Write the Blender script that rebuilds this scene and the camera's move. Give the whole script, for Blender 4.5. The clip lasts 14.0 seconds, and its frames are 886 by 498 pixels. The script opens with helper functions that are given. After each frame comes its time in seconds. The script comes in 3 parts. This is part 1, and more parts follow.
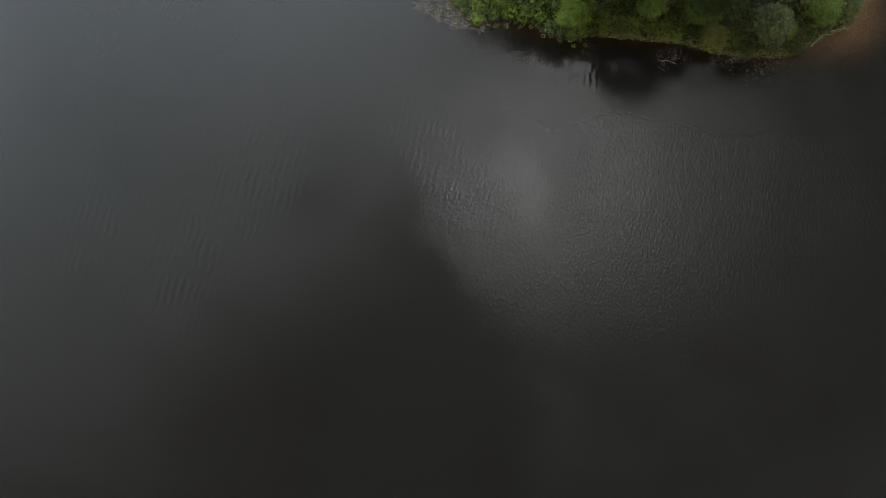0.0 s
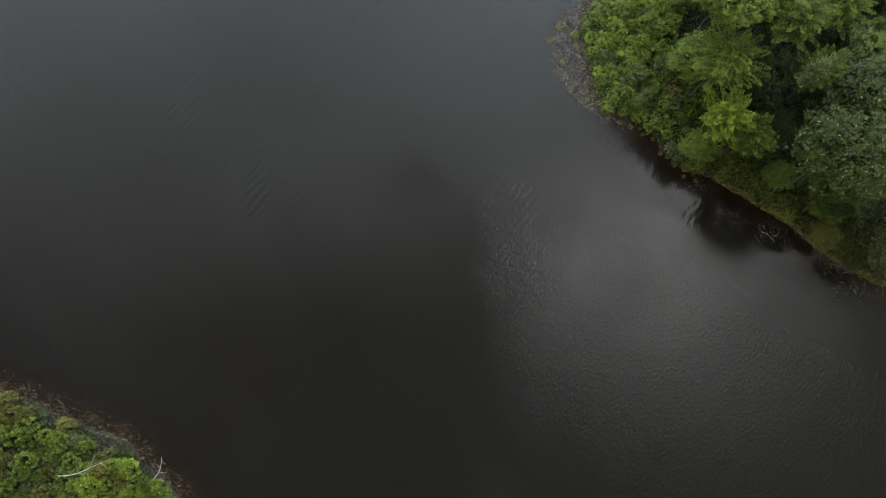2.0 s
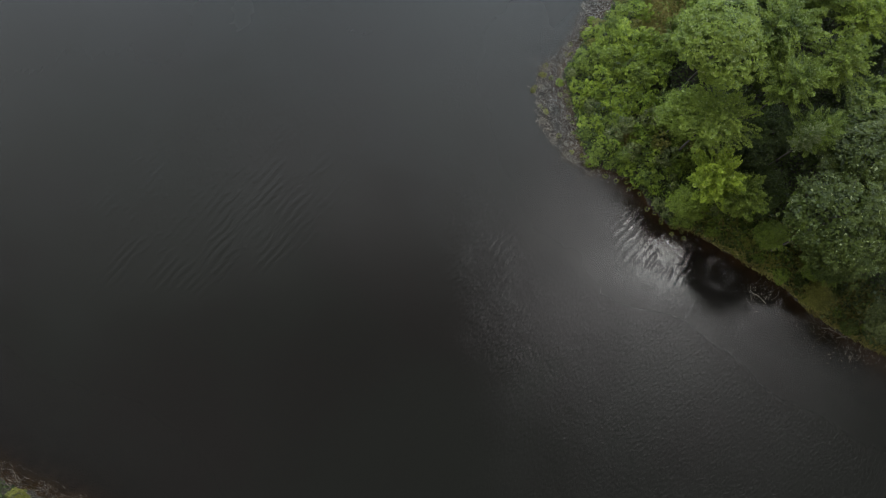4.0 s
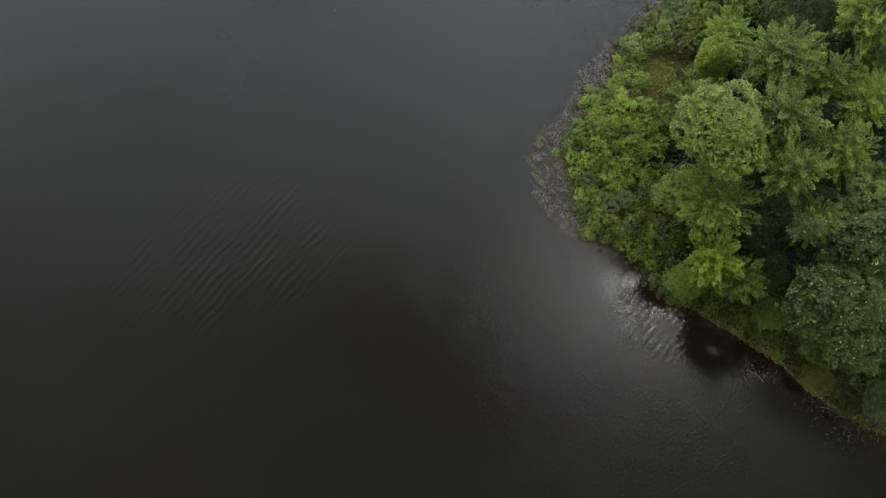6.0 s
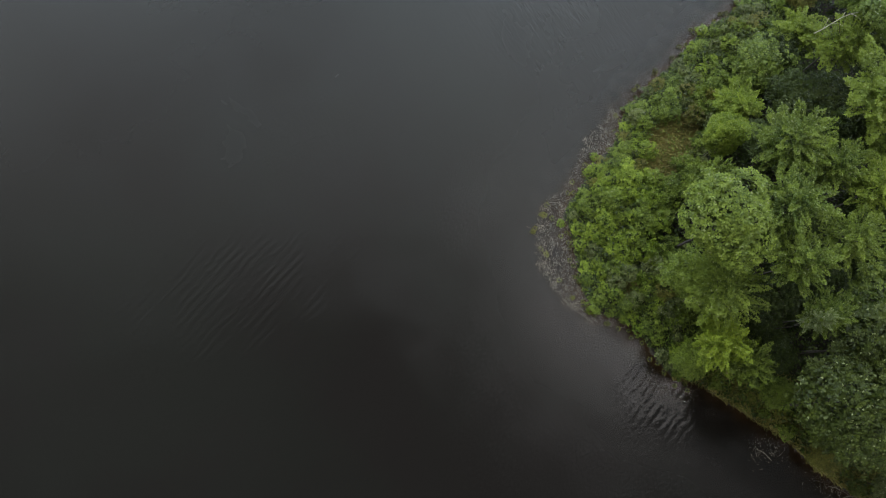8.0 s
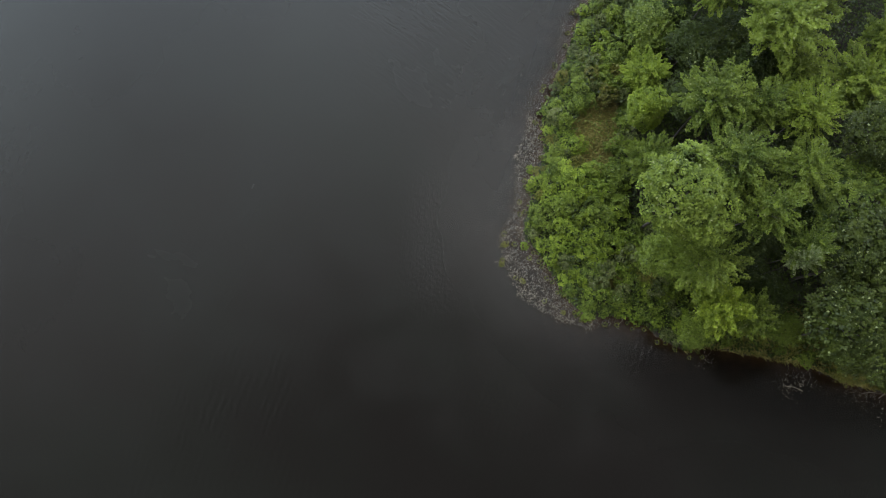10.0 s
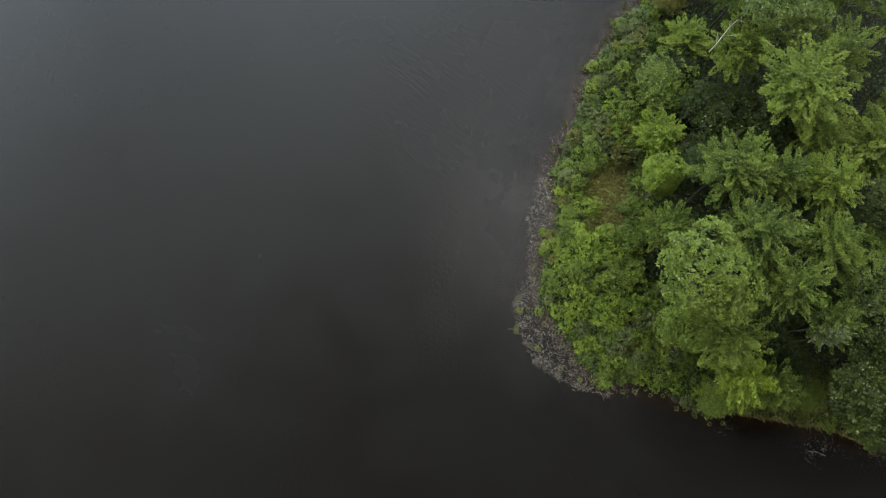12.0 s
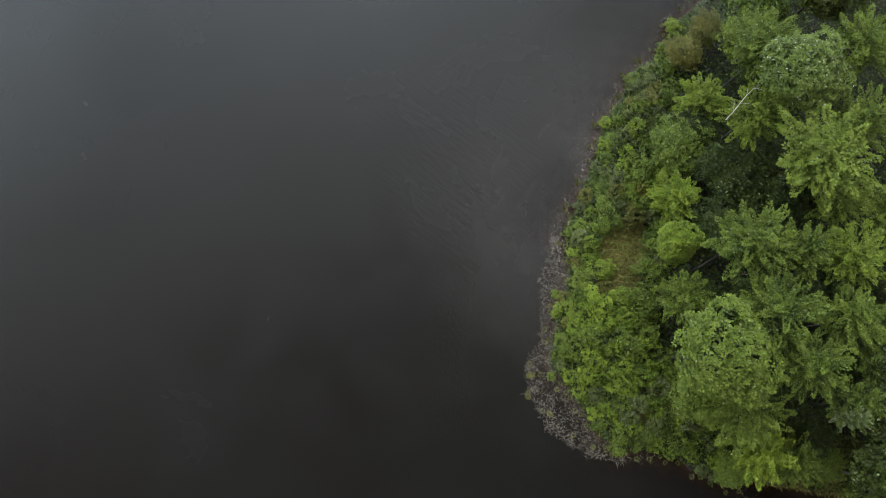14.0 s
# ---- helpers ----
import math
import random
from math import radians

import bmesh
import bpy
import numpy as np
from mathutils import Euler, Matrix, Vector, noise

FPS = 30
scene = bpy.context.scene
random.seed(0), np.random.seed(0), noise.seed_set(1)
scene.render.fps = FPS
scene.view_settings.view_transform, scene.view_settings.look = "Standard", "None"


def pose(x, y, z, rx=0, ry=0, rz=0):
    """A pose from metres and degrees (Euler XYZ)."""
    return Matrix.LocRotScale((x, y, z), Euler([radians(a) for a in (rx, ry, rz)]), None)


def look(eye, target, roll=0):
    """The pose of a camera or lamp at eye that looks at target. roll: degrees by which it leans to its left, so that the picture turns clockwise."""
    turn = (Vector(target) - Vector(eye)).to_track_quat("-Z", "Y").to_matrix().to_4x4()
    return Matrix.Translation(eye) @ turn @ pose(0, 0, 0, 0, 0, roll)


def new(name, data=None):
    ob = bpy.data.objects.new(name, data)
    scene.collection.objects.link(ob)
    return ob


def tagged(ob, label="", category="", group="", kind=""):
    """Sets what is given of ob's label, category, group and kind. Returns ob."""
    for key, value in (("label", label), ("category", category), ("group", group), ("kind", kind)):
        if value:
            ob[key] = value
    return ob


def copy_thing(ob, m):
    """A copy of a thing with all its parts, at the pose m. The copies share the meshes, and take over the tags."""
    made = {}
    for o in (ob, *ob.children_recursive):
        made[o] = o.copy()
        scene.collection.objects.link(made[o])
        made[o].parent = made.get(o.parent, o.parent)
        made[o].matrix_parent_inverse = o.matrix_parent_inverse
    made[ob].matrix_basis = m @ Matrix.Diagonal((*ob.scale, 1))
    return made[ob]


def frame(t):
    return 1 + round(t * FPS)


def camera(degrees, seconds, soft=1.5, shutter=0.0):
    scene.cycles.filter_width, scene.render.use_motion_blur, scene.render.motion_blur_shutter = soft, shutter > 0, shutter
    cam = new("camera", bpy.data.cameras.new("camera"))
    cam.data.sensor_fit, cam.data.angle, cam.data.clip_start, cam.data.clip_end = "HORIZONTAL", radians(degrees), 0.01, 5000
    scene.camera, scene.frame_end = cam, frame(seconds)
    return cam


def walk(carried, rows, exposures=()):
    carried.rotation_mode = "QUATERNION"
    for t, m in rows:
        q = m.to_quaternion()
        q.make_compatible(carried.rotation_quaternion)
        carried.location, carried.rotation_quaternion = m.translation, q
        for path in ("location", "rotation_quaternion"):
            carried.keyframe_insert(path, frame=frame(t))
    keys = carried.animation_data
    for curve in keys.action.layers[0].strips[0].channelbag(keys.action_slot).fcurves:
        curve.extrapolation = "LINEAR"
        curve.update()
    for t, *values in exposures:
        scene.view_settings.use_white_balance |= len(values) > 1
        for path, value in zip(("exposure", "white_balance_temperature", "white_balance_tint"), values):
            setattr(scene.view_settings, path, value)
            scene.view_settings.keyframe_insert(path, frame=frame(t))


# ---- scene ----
# ---- camera ----
cam = camera(62.8, 14.0, soft=0.9, shutter=0.3)
ROWS = [
    (0, pose(-4.715, -6.814, 41.391, 11.106, -2.366, -29.321)),
    (0.5, pose(-4.138, -6.570, 41.380, 11.204, -2.261, -29.294)),
    (1, pose(-3.502, -6.397, 41.362, 11.302, -2.087, -28.973)),
    (1.2, pose(-3.186, -6.352, 41.372, 11.503, -1.863, -27.765)),
    (1.3, pose(-2.955, -6.345, 41.370, 11.640, -1.729, -25.004)),
    (1.4, pose(-2.664, -6.352, 41.366, 11.666, -1.934, -17.001)),
    (1.5, pose(-2.382, -6.339, 41.356, 11.337, -1.914, -7.360)),
    (1.6, pose(-2.191, -6.249, 41.347, 11.314, -1.908, -2.122)),
    (2, pose(-1.772, -5.745, 41.243, 11.337, -1.717, -1.171)),
    (2.2, pose(-1.633, -5.456, 41.217, 11.266, -1.712, -1.192)),
    (4.3, pose(-0.054, -1.484, 39.967, 11.302, -1.756, -0.420)),
    (4.5, pose(0.018, -1.092, 39.968, 11.276, -1.786, -0.282)),
    (5, pose(-0.000, -0.000, 39.999, 11.318, -1.920, -0.381)),
    (5.5, pose(0.016, 1.116, 40.103, 11.245, -1.998, -0.314)),
    (6, pose(-0.067, 2.233, 40.225, 11.215, -2.077, -0.481)),
    (6.5, pose(-0.131, 3.338, 40.317, 11.098, -2.191, -0.416)),
    (7, pose(-0.158, 4.376, 40.362, 11.133, -2.224, -0.316)),
    (7.5, pose(-0.153, 5.457, 40.394, 11.111, -2.152, -0.369)),
    (8, pose(-0.148, 6.399, 40.411, 11.193, -2.026, -0.288)),
    (8.2, pose(-0.162, 6.762, 40.415, 11.196, -1.985, -0.437)),
    (10.3, pose(-0.542, 11.238, 40.122, 11.268, -2.045, -23.527)),
    (10.5, pose(-0.524, 11.659, 40.105, 11.286, -2.101, -23.573)),
    (11, pose(-0.345, 12.619, 40.017, 11.344, -2.131, -23.539)),
    (11.5, pose(-0.097, 13.550, 39.935, 11.385, -2.088, -23.505)),
    (12, pose(0.109, 14.419, 39.983, 11.375, -2.059, -23.339)),
    (12.5, pose(0.385, 15.286, 40.031, 11.352, -1.936, -23.360)),
    (13, pose(0.718, 16.128, 40.045, 11.278, -1.763, -23.371)),
    (13.5, pose(1.013, 16.918, 40.054, 11.350, -1.619, -23.313)),
    (14, pose(1.307, 17.700, 40.042, 11.411, -1.515, -23.248)),
]
walk(cam, ROWS)

# ---- sky, sun, exposure ----
SUN_ZENITH, SUN_AZIMUTH = 19.7, 64.0    # degrees from straight up, and from +y towards +x
scene.view_settings.exposure = 0.0


def tree_of(node_tree):
    node_tree.nodes.clear()
    return node_tree


def link(nt, a, b):
    nt.links.new(a, b)


def node(nt, kind, **values):
    n = nt.nodes.new(kind)
    for key, value in values.items():
        if key in n.inputs.keys():
            n.inputs[key].default_value = value
        else:
            setattr(n, key, value)
    return n


def maths(nt, op, a, b=None, c=None, clamp=False):
    n = nt.nodes.new("ShaderNodeMath")
    n.operation, n.use_clamp = op, clamp
    for slot, value in zip(n.inputs, (a, b, c)):
        if value is None:
            continue
        if isinstance(value, (int, float)):
            slot.default_value = value
        else:
            nt.links.new(value, slot)
    return n.outputs[0]


def span(nt, value, a, b, lo=0.0, hi=1.0, smooth=True):
    n = nt.nodes.new("ShaderNodeMapRange")
    n.interpolation_type = "SMOOTHSTEP" if smooth else "LINEAR"
    nt.links.new(value, n.inputs["Value"])
    for key, v in (("From Min", a), ("From Max", b), ("To Min", lo), ("To Max", hi)):
        n.inputs[key].default_value = v
    return n.outputs["Result"]


def mixed(nt, fac, a, b):
    n = nt.nodes.new("ShaderNodeMix")
    n.data_type = "RGBA"
    slots = [s for s in n.inputs if s.enabled]
    for slot, value in zip(slots, (fac, a, b)):
        if isinstance(value, (int, float)):
            slot.default_value = value
        elif isinstance(value, tuple):
            slot.default_value = (*value, 1.0)
        else:
            nt.links.new(value, slot)
    return [s for s in n.outputs if s.enabled][0]


def noisy(nt, vector, scale, detail=3.0, rough=0.55, distortion=0.0):
    n = node(nt, "ShaderNodeTexNoise", Scale=scale, Detail=detail, Roughness=rough, Distortion=distortion)
    nt.links.new(vector, n.inputs["Vector"])
    return n.outputs["Fac"]


def dotted(nt, vector, way):
    n = nt.nodes.new("ShaderNodeVectorMath")
    n.operation = "DOT_PRODUCT"
    nt.links.new(vector, n.inputs[0])
    n.inputs[1].default_value = way
    return n.outputs["Value"]


sun_way = Vector((math.sin(radians(SUN_ZENITH)) * math.sin(radians(SUN_AZIMUTH)),
                  math.sin(radians(SUN_ZENITH)) * math.cos(radians(SUN_AZIMUTH)),
                  math.cos(radians(SUN_ZENITH))))


def make_world():
    world = bpy.data.worlds.new("overcast_sky")
    scene.world = world
    world.use_nodes = True
    nt = tree_of(world.node_tree)
    where = node(nt, "ShaderNodeTexCoord").outputs["Generated"]
    clear = node(nt, "ShaderNodeTexSky", sky_type="NISHITA", sun_disc=False, sun_elevation=radians(90 - SUN_ZENITH),
                 sun_rotation=radians(SUN_AZIMUTH))
    blue = nt.nodes.new("ShaderNodeVectorMath")
    blue.operation = "SCALE"
    link(nt, clear.outputs[0], blue.inputs[0])
    blue.inputs["Scale"].default_value = 0.10
    # thick cloud overhead, thinning towards the north; brighter round the veiled sun
    ahead = dotted(nt, where, (-0.02, 0.9998, 0.0))
    rise = maths(nt, "POWER", span(nt, ahead, 0.07, 0.61, 0.0, 1.0, smooth=False), 1.7)
    billow = noisy(nt, where, 3.2, 4.0, 0.5, 0.6)
    # the cloud is thinner again low in the south, and dims towards the horizon
    north = maths(nt, "MULTIPLY", rise, span(nt, ahead, 0.60, 0.95, 1.0, 0.45))
    south = span(nt, ahead, -0.25, -0.70, 0.0, SKY_SOUTH)
    body = maths(nt, "ADD", maths(nt, "MULTIPLY_ADD", north, SKY_NORTH, SKY_ZENITH), south)
    body = maths(nt, "MULTIPLY", body, span(nt, billow, 0.30, 0.70, 0.62, 1.38))
    bank = maths(nt, "POWER", maths(nt, "MAXIMUM", dotted(nt, where, (-0.171, 0.470, 0.866)), 0.0), 38.0)
    body = maths(nt, "MULTIPLY", body, maths(nt, "MULTIPLY_ADD", bank, -0.54, 1.0))
    near = maths(nt, "MAXIMUM", dotted(nt, where, tuple(sun_way)), 0.0)
    glow = maths(nt, "MULTIPLY", maths(nt, "POWER", near, 1500.0), SKY_GLOW * 85.0)
    veil = maths(nt, "MULTIPLY", maths(nt, "POWER", near, 36.0), SKY_GLOW)
    thin = maths(nt, "MAXIMUM", dotted(nt, where, (0.30, 0.43, 0.85)), 0.0)
    wide = maths(nt, "MULTIPLY", maths(nt, "POWER", thin, 16.0), SKY_GLOW * 1.35)
    west = maths(nt, "POWER", maths(nt, "MAXIMUM", dotted(nt, where, (-0.40, 0.18, 0.90)), 0.0), 25.0)
    wide = maths(nt, "MULTIPLY_ADD", west, 0.45, maths(nt, "ADD", wide, veil))
    body = maths(nt, "ADD", body, maths(nt, "ADD", glow, wide))
    tint = mixed(nt, rise, (0.955, 0.975, 0.955), (0.84, 0.99, 1.11))
    cloud = nt.nodes.new("ShaderNodeVectorMath")
    cloud.operation = "SCALE"
    link(nt, tint, cloud.inputs[0])
    link(nt, body, cloud.inputs["Scale"])
    both = mixed(nt, 0.94, blue.outputs[0], cloud.outputs[0])
    back = node(nt, "ShaderNodeBackground", Strength=1.0)
    link(nt, both, back.inputs["Color"])
    out = nt.nodes.new("ShaderNodeOutputWorld")
    link(nt, back.outputs[0], out.inputs["Surface"])


SKY_NORTH, SKY_SOUTH, SKY_ZENITH, SKY_GLOW = 7.6, 1.2, 0.14, 0.31
make_world()

sun_data = bpy.data.lights.new("sun", "SUN")
sun_data.energy, sun_data.angle, sun_data.color = 0.24, radians(20.0), (1.0, 0.97, 0.96)
sun = new("sun", sun_data)
sun.matrix_basis = look(sun_way * 100, (0, 0, 0))


# ---- materials ----
def material(name):
    m = bpy.data.materials.new(name)
    m.use_nodes = True
    return m, tree_of(m.node_tree)


def finish(nt, shader):
    out = nt.nodes.new("ShaderNodeOutputMaterial")
    link(nt, shader, out.inputs["Surface"])


def leaf_material(name, dark, light, back, gloss=0.42, through_light=0.16):
    m, nt = material(name)
    geo = nt.nodes.new("ShaderNodeNewGeometry")
    info = nt.nodes.new("ShaderNodeObjectInfo")
    young = node(nt, "ShaderNodeAttribute", attribute_name="young").outputs["Fac"]
    patch = noisy(nt, geo.outputs["Position"], 0.8, 3.0, 0.6)
    pick = maths(nt, "MULTIPLY_ADD", young, 0.72, maths(nt, "MULTIPLY_ADD", patch, 0.56, -0.26))
    pick = maths(nt, "MULTIPLY_ADD", geo.outputs["Random Per Island"], 0.12, pick)
    pick = maths(nt, "MULTIPLY_ADD", info.outputs["Random"], 0.24, maths(nt, "SUBTRACT", pick, 0.10))
    green = mixed(nt, span(nt, pick, 0.02, 0.92, smooth=False), dark, light)
    odd = span(nt, geo.outputs["Random Per Island"], 0.972, 0.99)
    green = mixed(nt, odd, green, back)
    bsdf = node(nt, "ShaderNodeBsdfPrincipled", Roughness=gloss)
    bsdf.inputs["Specular IOR Level"].default_value = 0.18
    link(nt, green, bsdf.inputs["Base Color"])
    thin = nt.nodes.new("ShaderNodeBsdfTranslucent")
    link(nt, mixed(nt, 0.5, green, (0.16, 0.26, 0.02)), thin.inputs["Color"])
    both = nt.nodes.new("ShaderNodeMixShader")
    both.inputs[0].default_value = through_light
    link(nt, bsdf.outputs[0], both.inputs[1])
    link(nt, thin.outputs[0], both.inputs[2])
    finish(nt, both.outputs[0])
    return m


def rough_material(name, dark, light, scale=4.0, roughness=0.9, bump=0.02, random_share=0.0):
    m, nt = material(name)
    geo = nt.nodes.new("ShaderNodeNewGeometry")
    coarse = noisy(nt, geo.outputs["Position"], scale, 5.0, 0.65)
    fine = noisy(nt, geo.outputs["Position"], scale * 9, 3.0, 0.6)
    pick = maths(nt, "MULTIPLY_ADD", fine, 0.45, maths(nt, "MULTIPLY", coarse, 0.75))
    if random_share:
        pick = maths(nt, "MULTIPLY_ADD", geo.outputs["Random Per Island"], random_share, maths(nt, "SUBTRACT", pick, random_share / 2))
    colour = mixed(nt, span(nt, pick, 0.32, 0.85), dark, light)
    bsdf = node(nt, "ShaderNodeBsdfPrincipled", Roughness=roughness)
    link(nt, colour, bsdf.inputs["Base Color"])
    lift = node(nt, "ShaderNodeBump", Strength=0.7, Distance=bump)
    link(nt, pick, lift.inputs["Height"])
    link(nt, lift.outputs[0], bsdf.inputs["Normal"])
    finish(nt, bsdf.outputs[0])
    return m


LEAF = {
    "bright": leaf_material("leaf_bright_green", (0.041, 0.069, 0.009), (0.257, 0.330, 0.034), (0.270, 0.288, 0.095)),
    "mid": leaf_material("leaf_green", (0.022, 0.040, 0.007), (0.182, 0.233, 0.033), (0.216, 0.240, 0.095)),
    "yellow": leaf_material("leaf_yellow_green", (0.032, 0.050, 0.007), (0.208, 0.268, 0.032), (0.259, 0.265, 0.078)),
    "dark": leaf_material("leaf_dark_green", (0.009, 0.016, 0.004), (0.076, 0.094, 0.014), (0.200, 0.225, 0.095)),
    # darkened leaf green: shade beneath and between crowns is put into the colour
    "deep": leaf_material("leaf_green_painted_shade", (0.009, 0.015, 0.005), (0.055, 0.075, 0.013), (0.081, 0.088, 0.038)),
    "pale": leaf_material("leaf_silver_green", (0.028, 0.048, 0.010), (0.198, 0.252, 0.053), (0.377, 0.384, 0.282), gloss=0.36),
    "silver": leaf_material("leaf_silver_backs", (0.067, 0.092, 0.029), (0.292, 0.326, 0.145), (0.413, 0.400, 0.339), gloss=0.36),
    "olive": leaf_material("leaf_olive", (0.037, 0.040, 0.009), (0.180, 0.167, 0.033), (0.198, 0.128, 0.047)),
    "grey": leaf_material("leaf_grey_green", (0.027, 0.036, 0.013), (0.162, 0.181, 0.058), (0.270, 0.264, 0.187)),
}
BARK = rough_material("bark_grey_brown", (0.016, 0.013, 0.010), (0.052, 0.043, 0.035), 6.0, 0.95, 0.02)
DEADWOOD = rough_material("deadwood_bleached", (0.20, 0.17, 0.13), (0.46, 0.42, 0.35), 5.0, 0.9, 0.01)
TWIG = rough_material("drowned_twigs", (0.018, 0.014, 0.010), (0.235, 0.190, 0.145), 3.0, 0.85, 0.01, 0.5)
REED = rough_material("dry_reed", (0.030, 0.022, 0.016), (0.220, 0.175, 0.130), 3.0, 0.85, 0.01, 0.6)
PEAT = rough_material("peat_tussock", (0.010, 0.008, 0.007), (0.045, 0.035, 0.025), 8.0, 0.95, 0.04)
GRASS = leaf_material("grass_blades", (0.100, 0.090, 0.028), (0.310, 0.260, 0.085), (0.24, 0.15, 0.07), gloss=0.5)


def ground_material():
    m, nt = material("shore_soil")
    geo = nt.nodes.new("ShaderNodeNewGeometry")
    place = geo.outputs["Position"]
    apart = nt.nodes.new("ShaderNodeSeparateXYZ")
    link(nt, place, apart.inputs[0])
    coarse, fine = noisy(nt, place, 0.8, 5.0, 0.65), noisy(nt, place, 9.0, 4.0, 0.6)
    soil = mixed(nt, span(nt, fine, 0.3, 0.7), (0.012, 0.010, 0.007), (0.036, 0.028, 0.018))
    moss = mixed(nt, fine, (0.014, 0.022, 0.006), (0.045, 0.055, 0.014))
    land = mixed(nt, span(nt, coarse, 0.42, 0.62), soil, moss)
    peat = mixed(nt, span(nt, coarse, 0.3, 0.7), (0.040, 0.026, 0.019), (0.095, 0.060, 0.042))
    sand = mixed(nt, span(nt, fine, 0.3, 0.7), (0.26, 0.185, 0.120), (0.42, 0.310, 0.210))
    away = node(nt, "ShaderNodeVectorMath", operation="DISTANCE")
    link(nt, place, away.inputs[0])
    away.inputs[1].default_value = (31.5, -1.0, 0.0)
    other = node(nt, "ShaderNodeVectorMath", operation="DISTANCE")
    link(nt, place, other.inputs[0])
    other.inputs[1].default_value = (-12.5, -14.0, 0.0)
    nearest = maths(nt, "MINIMUM", away.outputs["Value"], maths(nt, "MULTIPLY_ADD", other.outputs["Value"], 0.55, 5.0))
    far_off = maths(nt, "MULTIPLY_ADD", coarse, 4.0, nearest)
    mud = mixed(nt, span(nt, far_off, 3.5, 9.0), sand, peat)
    colour = mixed(nt, span(nt, apart.outputs["Z"], -0.03, 0.06), mud, land)
    bsdf = node(nt, "ShaderNodeBsdfPrincipled", Roughness=0.95)
    link(nt, colour, bsdf.inputs["Base Color"])
    lift = node(nt, "ShaderNodeBump", Strength=0.8, Distance=0.06)
    link(nt, fine, lift.inputs["Height"])
    link(nt, lift.outputs[0], bsdf.inputs["Normal"])
    finish(nt, bsdf.outputs[0])
    return m


def water_material():
    """Peat-brown lake: mirror by Fresnel over murk that hides the bed with depth; wind ripples come in patches."""
    m, nt = material("lake_water")
    geo = nt.nodes.new("ShaderNodeNewGeometry")
    place = geo.outputs["Position"]
    depth = node(nt, "ShaderNodeAttribute", attribute_name="depth").outputs["Fac"]

    def turned(angle, along, across):
        n = node(nt, "ShaderNodeMapping")
        n.inputs["Rotation"].default_value = (0, 0, radians(angle))
        turn2 = node(nt, "ShaderNodeMapping")
        turn2.inputs["Scale"].default_value = (along, across, 1)
        link(nt, place, n.inputs["Vector"])
        link(nt, n.outputs[0], turn2.inputs["Vector"])
        return turn2.outputs[0]

    def pool(x, y, rx, ry, angle=0.0, edge=0.5):
        """A soft-edged ragged patch of water, 1 inside."""
        a = node(nt, "ShaderNodeVectorMath", operation="SUBTRACT")
        link(nt, place, a.inputs[0])
        a.inputs[1].default_value = (x, y, 0)
        b = node(nt, "ShaderNodeVectorRotate", rotation_type="Z_AXIS", Angle=radians(-angle))
        link(nt, a.outputs[0], b.inputs["Vector"])
        c = node(nt, "ShaderNodeVectorMath", operation="DIVIDE")
        link(nt, b.outputs[0], c.inputs[0])
        c.inputs[1].default_value = (rx, ry, 1)
        d = node(nt, "ShaderNodeVectorMath", operation="LENGTH")
        link(nt, c.outputs[0], d.inputs[0])
        ragged = maths(nt, "MULTIPLY_ADD", noisy(nt, place, 0.22, 4.0, 0.6), 0.9, maths(nt, "SUBTRACT", d.outputs["Value"], 0.45))
        return span(nt, ragged, 1.0 - edge, 1.0 + edge, 1.0, 0.0)

    def bands(angle, length, bend):
        """Wind ripples in rows: crests across that heading, that many metres apart."""
        n = node(nt, "ShaderNodeMapping")
        n.inputs["Rotation"].default_value = (0, 0, radians(angle))
        link(nt, place, n.inputs["Vector"])
        w = node(nt, "ShaderNodeTexWave", Scale=0.314 / length, Distortion=bend, Detail=2.0)
        w.inputs["Detail Scale"].default_value = 1.2
        w.inputs["Detail Roughness"].default_value = 0.6
        link(nt, n.outputs[0], w.inputs["Vector"])
        return w.outputs["Fac"]

    def total(*pairs):
        whole = 0.0
        for value, share in pairs:
            whole = maths(nt, "MULTIPLY_ADD", value, share, whole)
        return whole

    # where the wind lies on the water
    fitful = span(nt, noisy(nt, place, 0.75, 3.0, 0.6), 0.38, 0.64)
    calm = maths(nt, "SUBTRACT", 1.0, pool(-7.0, -1.0, 10.4, 11.5, 0.0, 0.22))
    east = pool(16.0, -7.6, 14.5, 10.0, -24.0, 0.45)
    edge = pool(3.2, 4.6, 2.0, 6.5, 12.0, 0.6)
    swells = pool(-11.5, 9.5, 9.0, 5.5, 30.0, 0.6)
    shore = pool(12.9, 6.4, 3.6, 1.7, -50.0, 0.5)
    patch = pool(-6.6, 21.5, 4.0, 3.2, 30.0, 0.5)
    reach = pool(3.2, 17.8, 1.9, 4.6, -25.0, 0.6)
    north = pool(10.5, 30.5, 7.5, 6.0, 40.0, 0.6)
    glint = pool(12.2, 25.2, 2.6, 1.6, 50.0, 0.6)
    bay = maths(nt, "SUBTRACT", 1.0, maths(nt, "MULTIPLY", pool(20.3, 3.0, 7.2, 2.3, -26.0, 0.5), 0.75))
    swell = maths(nt, "MULTIPLY", bands(40, 0.42, 4.0), fitful)
    rows = maths(nt, "MULTIPLY", bands(52, 0.27, 4.5), fitful)
    chop = noisy(nt, turned(-60, 4.6, 7.8), 1.0, 3.0, 0.6, 0.4)
    wisps = noisy(nt, turned(60, 1.2, 5.0), 1.0, 3.0, 0.6, 0.4)
